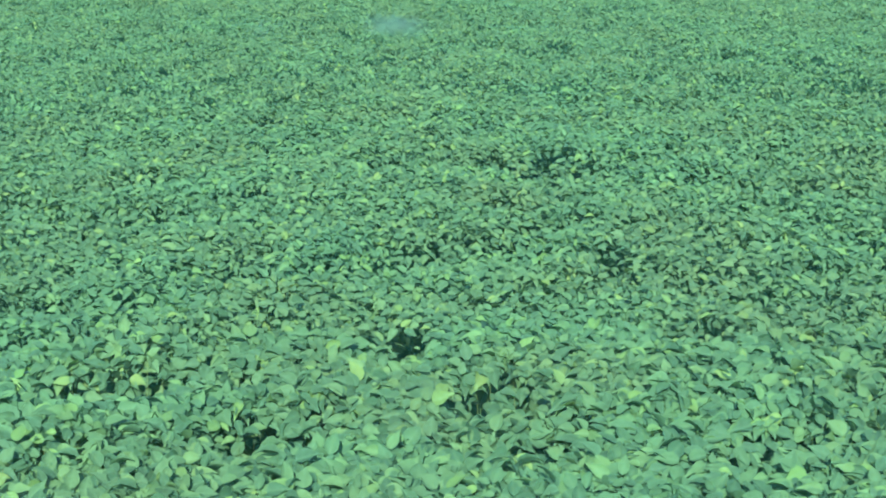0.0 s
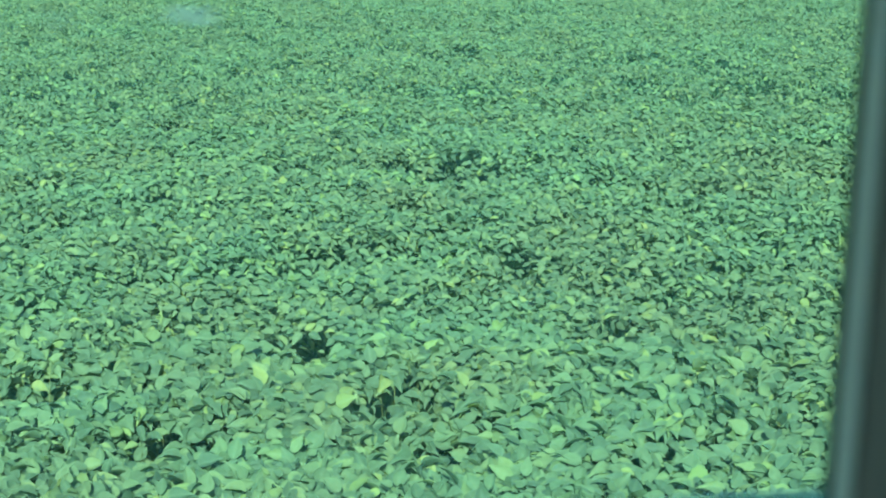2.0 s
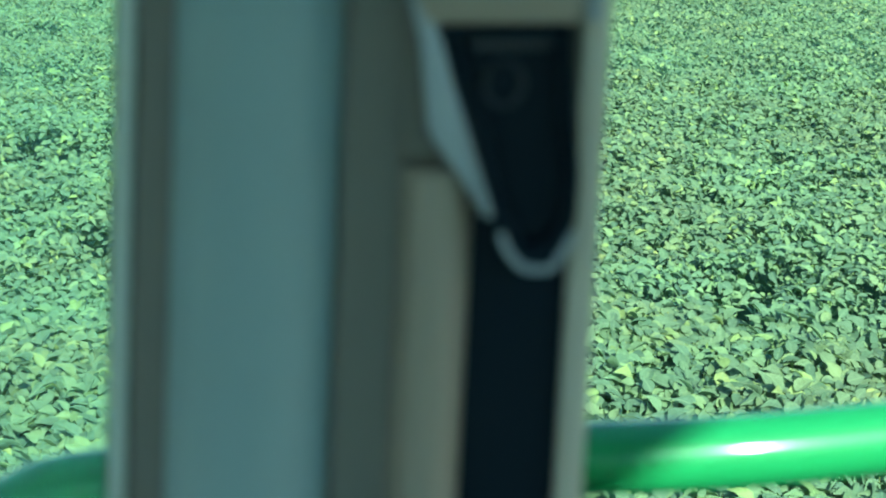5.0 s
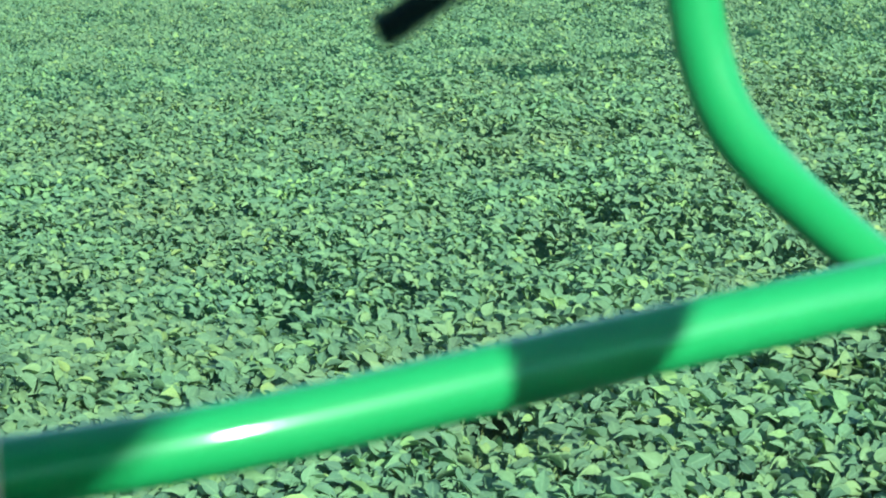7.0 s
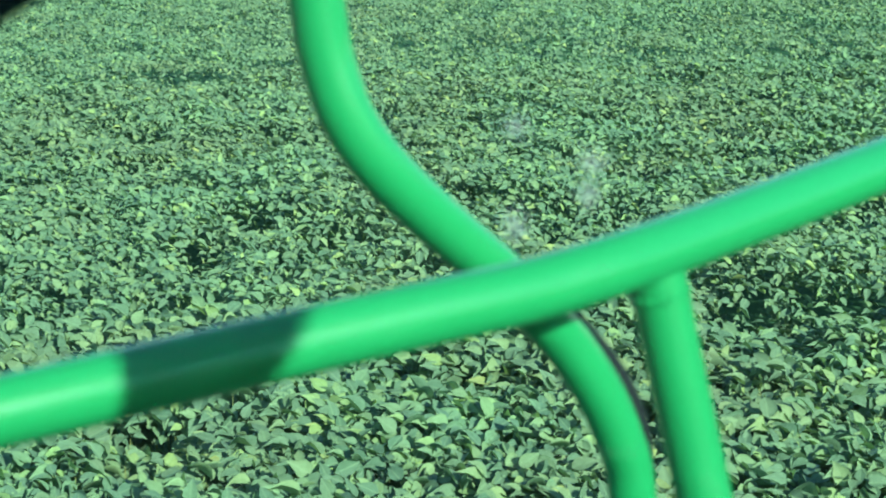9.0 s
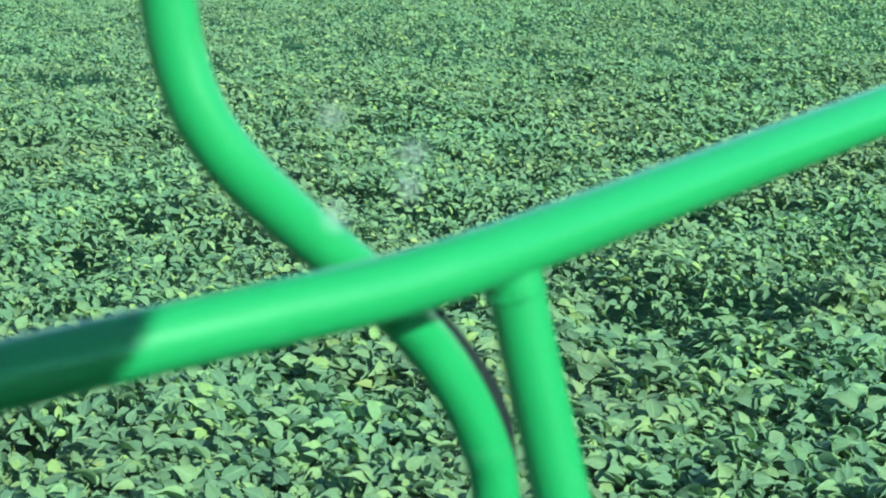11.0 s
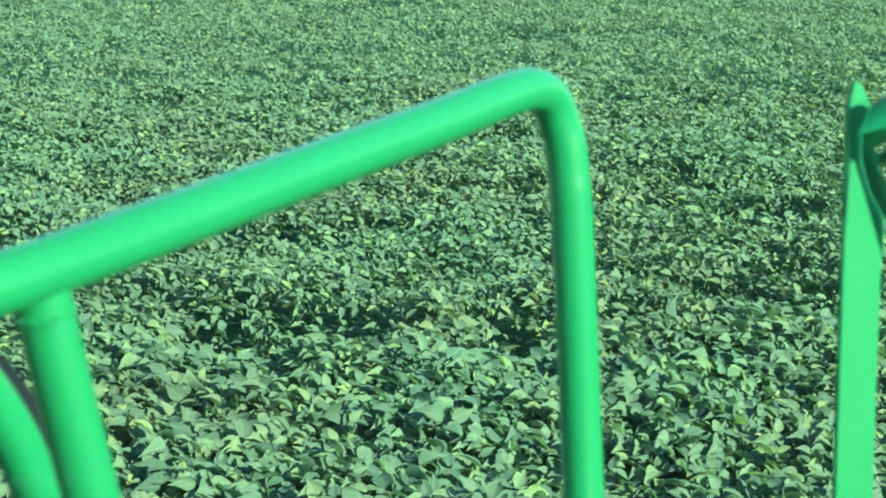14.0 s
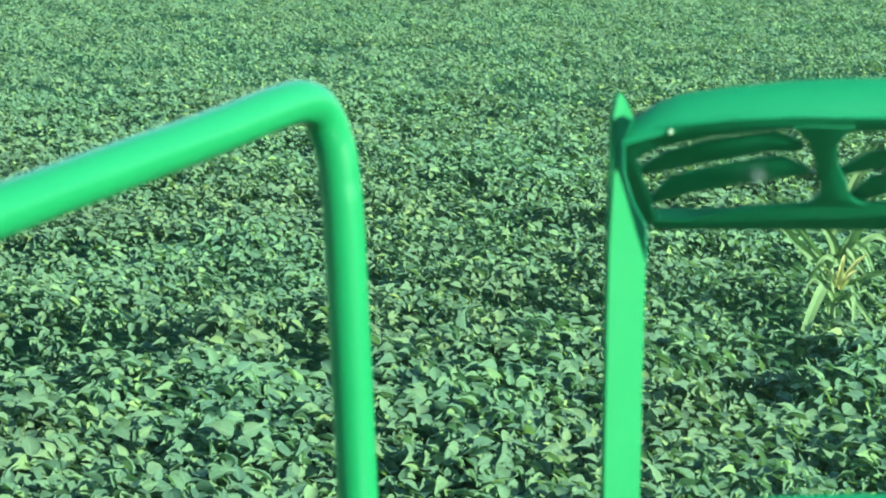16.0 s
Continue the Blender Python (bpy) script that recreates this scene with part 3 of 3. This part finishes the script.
def build_pillar():
    pillar = thing("window_pillar", (0, 0, 0), "grey and taupe trimmed cab pillar with a black latch pocket", "pillar", kind="structure")
    lo, hi = (FLOOR - 2.4174) / 0.900, (EAVE - 2.4174) / 0.900

    def strip(name, u0, u1, w0, w1, mat, bevel, label="", low=lo, high=hi):
        part(name, prism([(u0, low), (u1, low), (u1, high), (u0, high)], w0, w1, bevel, PILLAR, 3), mat, pillar, label)

    strip("core", -0.076, 0.096, -0.055, -0.004, TRIM_DARK, 0.004)
    strip("outer_seal", -0.0860, -0.0838, -0.03, -0.006, BLACK, 0.001, "black rubber window seal")
    strip("edge_seal", -0.0835, -0.0770, -0.03, 0.005, SEAL, 0.0028, "pale rubber edge seal")
    strip("side_trim", -0.0770, -0.0600, -0.004, 0.004, TRIM_DARK, 0.004, "dark grey side trim")
    def moulding(name, profile, mat, label, low=lo, high=hi):
        bm = bmesh.new()
        rows = [[bm.verts.new((u, v, w)) for u, w in profile] for v in (low, high)]
        for i in range(len(profile) - 1):
            bm.faces.new((rows[0][i], rows[0][i + 1], rows[1][i + 1], rows[1][i]))
        for r in rows:
            bm.faces.new(r)
        bm.faces.new((rows[0][0], rows[1][0], rows[1][-1], rows[0][-1]))
        bmesh.ops.recalc_face_normals(bm, faces=bm.faces)
        bm.transform(PILLAR)
        part(name, bm, mat, pillar, label)

    arch = lambda u0, u1, rise, power: [(u0 + (u1 - u0) * k / 14, -0.004 + (0.004 + rise) * (1 - abs(2 * k / 14 - 1) ** power)) for k in range(15)]
    moulding("trim_panel", arch(-0.0675, 0.0022, 0.017, 2.6), TRIM_BLUE, "broad blue-grey vinyl trim panel")
    strip("recess_trim", 0.0015, 0.0260, -0.004, 0.002, TRIM_DARK, 0.002)
    moulding("cover_panel", arch(0.0230, 0.0540, 0.012, 3.0), TRIM_TAN, "taupe plastic cover panel", high=0.026)
    strip("cover_panel_upper", 0.0240, 0.0420, -0.004, 0.006, TRIM_DARK, 0.003, high=hi, low=0.03)
    strip("slot", 0.0525, 0.0905, -0.004, 0.001, POCKET, 0.001, "black slot", high=0.01)
    strip("edge_strip", 0.0900, 0.1008, -0.03, 0.008, TRIM_TAN_LIT, 0.003, "pale taupe edge strip, lightened for daylight from outside")
    px = lambda pts: [((x - 784) * 0.000216 - 0.055 * (441 - y) * 0.000216, (441 - y) * 0.000216) for x, y in pts]
    part("latch_housing", prism(px([(955, 62), (1222, 62), (1222, -420), (925, -420), (925, 0)]), -0.004, 0.020, 0.003, PILLAR), TRIM_TAN, pillar, "taupe latch housing")
    part("housing_corner", prism(px([(1224, 60), (1248, 60), (1248, -420), (1224, -420)]), -0.004, 0.0215, 0.002, PILLAR), TRIM_PALE, pillar, "pale housing corner")
    part("housing_edge", prism(px([(918, 0), (950, 0), (968, 66), (1010, 220), (1066, 400), (1048, 400), (1000, 320), (952, 250), (940, 90)]), -0.004, 0.017, 0.0025, PILLAR), TRIM_PALE, pillar, "pale bevelled housing edge")
    # pocket: a rim with a sunk floor
    outer = px([(966, 66), (1196, 66), (1203, 180), (1214, 330), (1208, 410), (1186, 470), (1140, 492), (1100, 480), (1072, 425), (1030, 250)])
    inner = px([(1000, 92), (1180, 92), (1186, 190), (1196, 330), (1190, 395), (1170, 440), (1140, 458), (1112, 450), (1092, 405), (1050, 245)])
    bm = bmesh.new()
    rows = [[bm.verts.new((*q, w)) for q in o] for o, w in ((outer, 0.0), (outer, 0.013), (inner, 0.011), ([(a * 0.94 + 0.0045, b * 0.94 + 0.002) for a, b in inner], 0.0025))]
    for r, s in zip(rows, rows[1:]):
        for i in range(len(outer)):
            j = (i + 1) % len(outer)
            bm.faces.new((r[i], r[j], s[j], s[i]))
    bm.faces.new(rows[-1])
    bmesh.ops.recalc_face_normals(bm, faces=bm.faces)
    bm.transform(PILLAR)
    pocket = part("latch_pocket", bm, POCKET, pillar, "black moulded latch pocket")
    rim = [PILLAR @ Vector((*q, 0.0135)) for q in px([(1076, 428), (1084, 450), (1100, 476), (1118, 490), (1140, 494), (1166, 490), (1184, 466), (1204, 430)])]
    part("pocket_rim", tube(glide(rim, 4), 0.0014, sides=8), TRIM_PALE, pocket, "pale lip of the pocket")
    ring = [PILLAR @ Vector(((1085 - 784) * 0.000216 - 0.0032 + 0.0075 * math.cos(a), (441 - 172) * 0.000216 + 0.0085 * math.sin(a), 0.0035)) for a in (k * math.pi / 10 for k in range(21))]
    part("bolt_ring", tube(ring, 0.0012, sides=6), POCKET_BOLT, pocket)
    part("bar", prism(px([(1030, 96), (1165, 96), (1160, 110), (1034, 110)]), 0.003, 0.0075, 0.001, PILLAR), POCKET_BOLT, pocket)


build_pillar()


# ---- things on the window glass ----
def build_wiper():
    w = thing("window_wiper", (0.1051, 0.770, 2.4707), "black rubber wiper end on the cab window", "wiper")
    o = w.location
    part("blade", tube(glide([o + Vector(p) for p in ((-0.0010, 0, -0.0006), (0.0015, 0, 0.0006), (0.0061, 0.0005, 0.0032), (0.018, 0.001, 0.0105), (0.0285, 0.0015, 0.0160), (0.05, 0.002, 0.025), (0.11, 0.004, 0.048), (0.24, 0.008, 0.10))], 5), 0.0071, o, 12, flat=0.92), BLACK, w)
    part("arm", tube(glide([o + Vector(p) for p in ((0.06, 0.010, 0.037), (0.14, 0.014, 0.078), (0.26, 0.016, 0.15))], 5), 0.005, o, 10), BLACK, w)


build_wiper()


def smudge(u, z, rx, rz, mat, pane_from, pane_to, turn=0.0, label="dried grey dirt smudge on the window glass"):
    """A thin uneven patch of dirt, or a streak, on a pane, u metres along it."""
    m = axes((pane_from.x, pane_from.y, 0), pane_to - pane_from)
    bm = bmesh.new()
    n = 18
    c = bm.verts.new((0, 0, 0))
    ring = [bm.verts.new((math.cos(2 * math.pi * k / n), math.sin(2 * math.pi * k / n), 0)) for k in range(n)]
    for k in range(n):
        bm.faces.new((c, ring[k], ring[(k + 1) % n]))
    ob = part("smudge", bm, mat, smooth=False)
    ob.matrix_world = m @ Matrix.Translation((u, z, 0.0042)) @ Matrix.Rotation(turn, 4, "Z") @ Matrix.Diagonal((rx, rz, 1, 1))
    ob.visible_shadow = False
    tagged(ob, label, "smudge", "dirt on the cab windows")


smudge(0.3105, 2.3980, 0.0075, 0.0090, SMUDGE, A, B)
smudge(0.3380, 2.4185, 0.0085, 0.0062, SMUDGE, A, B)
smudge(0.3362, 2.4072, 0.0068, 0.0085, SMUDGE, A, B)
smudge(0.3112, 2.4320, 0.0072, 0.0070, SMUDGE, A, B)
smudge(0.8023, 2.3908, 0.0050, 0.0050, SMUDGE, A, B)
smudge(0.7136, 2.4994, 0.0125, 0.0016, STREAK, E, A_LEFT, turn=radians(-3), label="white streak on the window glass")
smudge(0.6701, 2.4981, 0.0110, 0.0016, SMUDGE, E, A_LEFT, label="faint streak on the window glass")


# ---- handrails ----
def glide_bead(centre, way, radius, origin):
    """An uneven ring of weld round a bar."""
    c, w = Vector(centre), Vector(way).normalized()
    a = w.cross(Vector((0, 1, 0))).normalized()
    b = w.cross(a)
    ring = [c + (radius + 0.0006 * math.sin(5 * k)) * (math.cos(q) * a + math.sin(q) * b) + w * 0.0016 * math.sin(3.7 * k) for k, q in ((k, 2 * math.pi * k / 36) for k in range(37))]
    return tube(ring, 0.0017, origin, 8)


def build_rail():
    o = (1.059, 1.852, FLOOR)
    rail = thing("handrail", o, "bright green painted tubular steel handrail with an angled post", "handrail")
    line = [(-0.457, 0.988, FLOOR), (-0.457, 0.988, 1.9), (-0.4553, 0.9885, 2.0784), (-0.447, 0.9914, 2.1443), (-0.4285, 0.9966, 2.1814), (-0.404, 1.0046, 2.2007), (-0.3653, 1.0185, 2.2125), (-0.2374, 1.0707, 2.218),
            (-0.1083, 1.115, 2.2205), (-0.025, 1.140, 2.2245), (0.087, 1.187, 2.2325), (0.194, 1.238, 2.2400), (0.297, 1.280, 2.2480), (0.376, 1.316, 2.2535), (0.4434, 1.355, 2.2615), (0.557, 1.455, 2.2715), (0.713, 1.600, 2.2850),
            (0.8423, 1.720, 2.2958), (0.944, 1.814, 2.3062), (0.979, 1.846, 2.3055), (1.002, 1.865, 2.2945), (1.016, 1.872, 2.2690), (1.0235, 1.8705, 2.2300), (1.0300, 1.8652, 2.0992), (1.059, 1.852, FLOOR)]
    part("rail", tube(glide(line, 8), 0.0199, o, 28), GREEN, rail)
    part("post", tube([Vector((0.459, 1.371, 2.248)), Vector((0.4665, 1.371, 2.207)), Vector((0.4865, 1.372, 2.109)), Vector((0.642, 1.370, FLOOR))], 0.0188, o, 24), GREEN, rail)
    part("weld", glide_bead((0.4612, 1.371, 2.2345), (0.16, 0.1, -0.98), 0.0188, o), GREEN, rail, "rough weld bead")


build_rail()


def build_bent_rail():
    o = (0.494, 1.677, FLOOR)
    rail = thing("bent_handrail", o, "bright green painted tubular handrail bent twice", "handrail")
    line = [(0.2402, 1.4703, 2.98), (0.2438, 1.4845, 2.60), (0.2480, 1.4956, 2.458), (0.2520, 1.4985, 2.4205), (0.2575, 1.5005, 2.3815), (0.2705, 1.5025, 2.3395), (0.2950, 1.5140, 2.3010), (0.3377, 1.546, 2.2534), (0.3893, 1.5831, 2.201),
            (0.4346, 1.6222, 2.1468), (0.4647, 1.6437, 2.0989), (0.4838, 1.6569, 2.0542), (0.4945, 1.6680, 2.0100), (0.4985, 1.6768, 1.9066), (0.4985, 1.6778, FLOOR)]
    part("tube", tube(glide(line, 8), 0.0194, o, 28), GREEN, rail)


build_bent_rail()


def build_rail_blocker():
    """Unseen panel added above the view to shade a piece of the lower rail."""
    o = (0.702, 0.219, 2.73)
    mirror = thing("rail_blocker", o, "unseen black panel hung from the roof lining, added to shade the rail", "mirror")
    part("stalk", tube(glide([(0.702, 0.219, 2.785), (0.696, 0.204, 2.90), (0.696, 0.194, EAVE - 0.002)], 4), 0.009, o, 12), BLACK, mirror)
    part("shell", prism([(-0.066, -0.05), (-0.002, -0.065), (0.092, 0.06), (-0.050, 0.06)], -0.012, 0.012, 0.006, axes((0, 0, 0), (0.92, 0.40))), BLACK, mirror)


build_rail_blocker()


def build_hose():
    hose = tagged(part("hose", tube(glide([(0.405, 1.690, 2.166), (0.441, 1.696, 2.150), (0.455, 1.698, 2.143), (0.472, 1.70, 2.122), (0.489, 1.70, 2.097), (0.501, 1.70, 2.072), (0.508, 1.70, 2.045), (0.511, 1.702, 2.0), (0.513, 1.705, 1.9), (0.515, 1.705, FLOOR)], 6), 0.0085, sides=14), HOSE), "black rubber hose running down behind the green handrail", "hose")


build_hose()

# ---- the ladder ----
LADDER = axes((1.291, 1.808, 0.0155), (0.908, -0.418))


def build_ladder():
    ladder = thing("ladder", (1.283, 1.796, FLOOR), "green steel access ladder with slotted steps folded up", "ladder")
    inv = Matrix.Translation((-1.283, -1.796, -FLOOR))

    def piece(name, bm, mat, parent, label="", smooth=True):
        bm.transform(inv)
        return part(name, bm, mat, parent, label, smooth)

    side = axes((1.283, 1.796, 0), (0.96, 0.28))
    plate = [(-0.0135, FLOOR - 0.02), (0.0390, FLOOR - 0.02), (0.0400, 2.00), (0.0412, 2.125), (0.0402, 2.170), (0.0322, 2.178), (0.0172, 2.197), (0.0050, 2.226), (0.0063, 2.258), (0.0206, 2.281), (0.0108, 2.2975), (0.0029, 2.3065), (-0.0031, 2.3010), (-0.0080, 2.280), (-0.0092, 2.210), (-0.0106, 2.067)]
    piece("side_plate", prism(plate, -0.006, 0.0, 0.0012, side), PLATE_GREEN, ladder, "green side plate")
    # strip for the step's end, turned dark to hold its shadow on the plate
    end_shade = [(-0.007, 2.281), (0.0041, 2.286), (0.0180, 2.283), (0.0076, 2.262), (0.0084, 2.231), (0.020, 2.204), (0.034, 2.188), (0.0383, 2.181), (0.0393, 2.146), (0.0276, 2.171), (0.0119, 2.2075), (0.0009, 2.231), (-0.0066, 2.234)]
    piece("end_shade", prism(end_shade, -0.0020, 0.0, 0.0004, axes((1.279, 1.790, 0), (0.30, -0.95))), DARKENED_GREEN, ladder, "dark green step end strip that also stands in for its shadow")

    us = [0.0, 0.004, 0.0115, 0.0235, 0.035, 0.057, 0.105, 0.1615, 0.208, 0.256, 0.33, 0.40, 0.45]
    top_z = [2.2520, 2.2585, 2.2640, 2.2715, 2.2795, 2.2880, 2.2955, 2.3010, 2.3035, 2.3042, 2.303, 2.300, 2.291]
    low_z = [2.2460, 2.2470, 2.2488, 2.2521, 2.2555, 2.2609, 2.2672, 2.2700, 2.2707, 2.2697, 2.267, 2.263, 2.254]
    for dz in (0.0, -0.4165):
        # rounded front lip
        bm = bmesh.new()
        rows = []
        for u, a, b in zip(us, top_z, low_z):
            rows.append([bm.verts.new(p) for p in ((u, a - 0.004 + dz, -0.012), (u, a + dz, -0.005), (u, a - 0.0015 + dz, 0.002), (u, b + (a - b) * 0.72 + dz, 0.014), (u, b + (a - b) * 0.28 + dz, 0.026), (u, b + dz, 0.030), (u, b - 0.004 + dz, 0.029), (u, b + (a - b) * 0.66 - 0.005 + dz, 0.009), (u, a - 0.008 + dz, -0.010))])
        for r, q in zip(rows, rows[1:]):
            for i in range(9):
                bm.faces.new((r[i], r[(i + 1) % 9], q[(i + 1) % 9], q[i]))
        bm.faces.new(rows[0])
        bm.faces.new(rows[-1][::-1])
        bmesh.ops.recalc_face_normals(bm, faces=bm.faces)
        bm.transform(LADDER)
        tread = piece("step", bm, DARKENED_GREEN, ladder, "green slotted step with a rounded lip")
        # slotted underside, leaning back from the lip
        tilt = Matrix.Translation((0, 2.256 + dz, 0.026)) @ Matrix.Rotation(radians(54), 4, "X")

        def flat(outline, low=-0.005, high=0.0, bevel=0.0012):
            return prism([(u, -d) for u, d in outline], low, high, bevel, LADDER @ tilt)

        piece("end_bar", flat([(0.0, 0.021), (0.012, 0.004), (0.044, 0.028), (0.028, 0.045), (0.017, 0.060), (0.026, 0.077), (0.026, 0.093), (0.042, 0.145), (0.043, 0.164), (0.055, 0.195), (0.051, 0.212), (0.035, 0.191), (0.022, 0.151), (0.008, 0.087), (0.002, 0.045)]), DARKENED_GREEN, tread)
        piece("upper_bar", flat([(0.010, 0.012), (0.024, 0.0), (0.056, -0.012), (0.11, -0.024), (0.17, -0.029), (0.247, -0.028), (0.45, -0.010), (0.45, 0.022), (0.252, -0.002), (0.178, 0.006), (0.166, -0.003), (0.141, -0.003), (0.087, 0.011), (0.041, 0.032)], -0.0045, 0.0008), DARKENED_GREEN, tread)
        piece("lower_bar", flat([(0.046, 0.190), (0.081, 0.188), (0.139, 0.163), (0.213, 0.150), (0.28, 0.149), (0.52, 0.149), (0.53, 0.209), (0.051, 0.212)], -0.004, 0.0012, 0.002), DARKENED_GREEN, tread)
        lean = Matrix.Translation((0, 2.256 + dz, 0.026)) @ Matrix.Rotation(radians(54), 4, "X") @ Matrix.Translation((0, -0.195, 0)) @ Matrix.Rotation(radians(-89), 4, "X")
        piece("flange", prism([(0.047, 0.017), (0.144, 0.018), (0.081, 0.002), (0.055, 0.0)], -0.003, 0.0, 0.0006, LADDER @ lean), DARKENED_GREEN, tread)
        rivet = bmesh.new()
        bmesh.ops.create_uvsphere(rivet, u_segments=10, v_segments=6, radius=0.0024)
        rivet.transform(LADDER @ Matrix.Translation((0.0455, 2.2555 + dz, 0.031)))
        piece("rivet", rivet, RIVET, tread, "small bright rivet")
        for shift in (0, 0.200):
            piece("web", flat([(u + shift, d) for u, d in ((0.160, -0.012), (0.172, 0.004), (0.180, 0.016), (0.192, 0.055), (0.208, 0.115), (0.209, 0.137), (0.198, 0.156), (0.262, 0.156), (0.246, 0.142), (0.239, 0.130), (0.230, 0.099), (0.216, 0.062), (0.210, 0.025), (0.214, 0.004), (0.222, -0.012))], -0.0035, 0.002), DARKENED_GREEN, tread)
            for slat in (((0.020, 0.100), (0.047, 0.062), (0.089, 0.037), (0.150, 0.020), (0.176, 0.036), (0.183, 0.050), (0.174, 0.060), (0.150, 0.058), (0.096, 0.079), (0.052, 0.098), (0.026, 0.108)),
                         ((0.036, 0.168), (0.057, 0.114), (0.096, 0.093), (0.148, 0.072), (0.166, 0.072), (0.193, 0.092), (0.197, 0.106), (0.130, 0.125), (0.086, 0.144), (0.044, 0.172))):
                piece("louvre", flat([(u + shift, d) for u, d in slat], -0.0125, -0.009, 0.0008), DARKENED_GREEN, tread)


build_ladder()

# ---- nearest leaves, each for itself ----
def build_near_leaves():
    shapes = [leaf_mesh("leaf", (np.zeros((1, 3)), np.array([[1.0, 0, 0]]), np.array([[0, 0, 1.0]]), np.array([1.0])), FINE_V, FINE_F, LEAF) for _ in range(5)]
    x, y = scatter(6.0, 9.0, -6, 32, 6)
    z = canopy_top(x, y) + 0.005
    base, way, up, size = leaf_frames(x, y, z, 0.082, 0.5)
    pick = rng.permutation(len(base))[:280]
    for i in pick:
        w, u = Vector(way[i]), Vector(up[i])
        ob = new("leaf", shapes[i % 5])
        ob.parent = crop
        ob.matrix_local = Matrix.Translation(base[i]) @ Matrix((w, u.cross(w), u)).transposed().to_4x4() @ Matrix.Scale(float(size[i]), 4)


build_near_leaves()
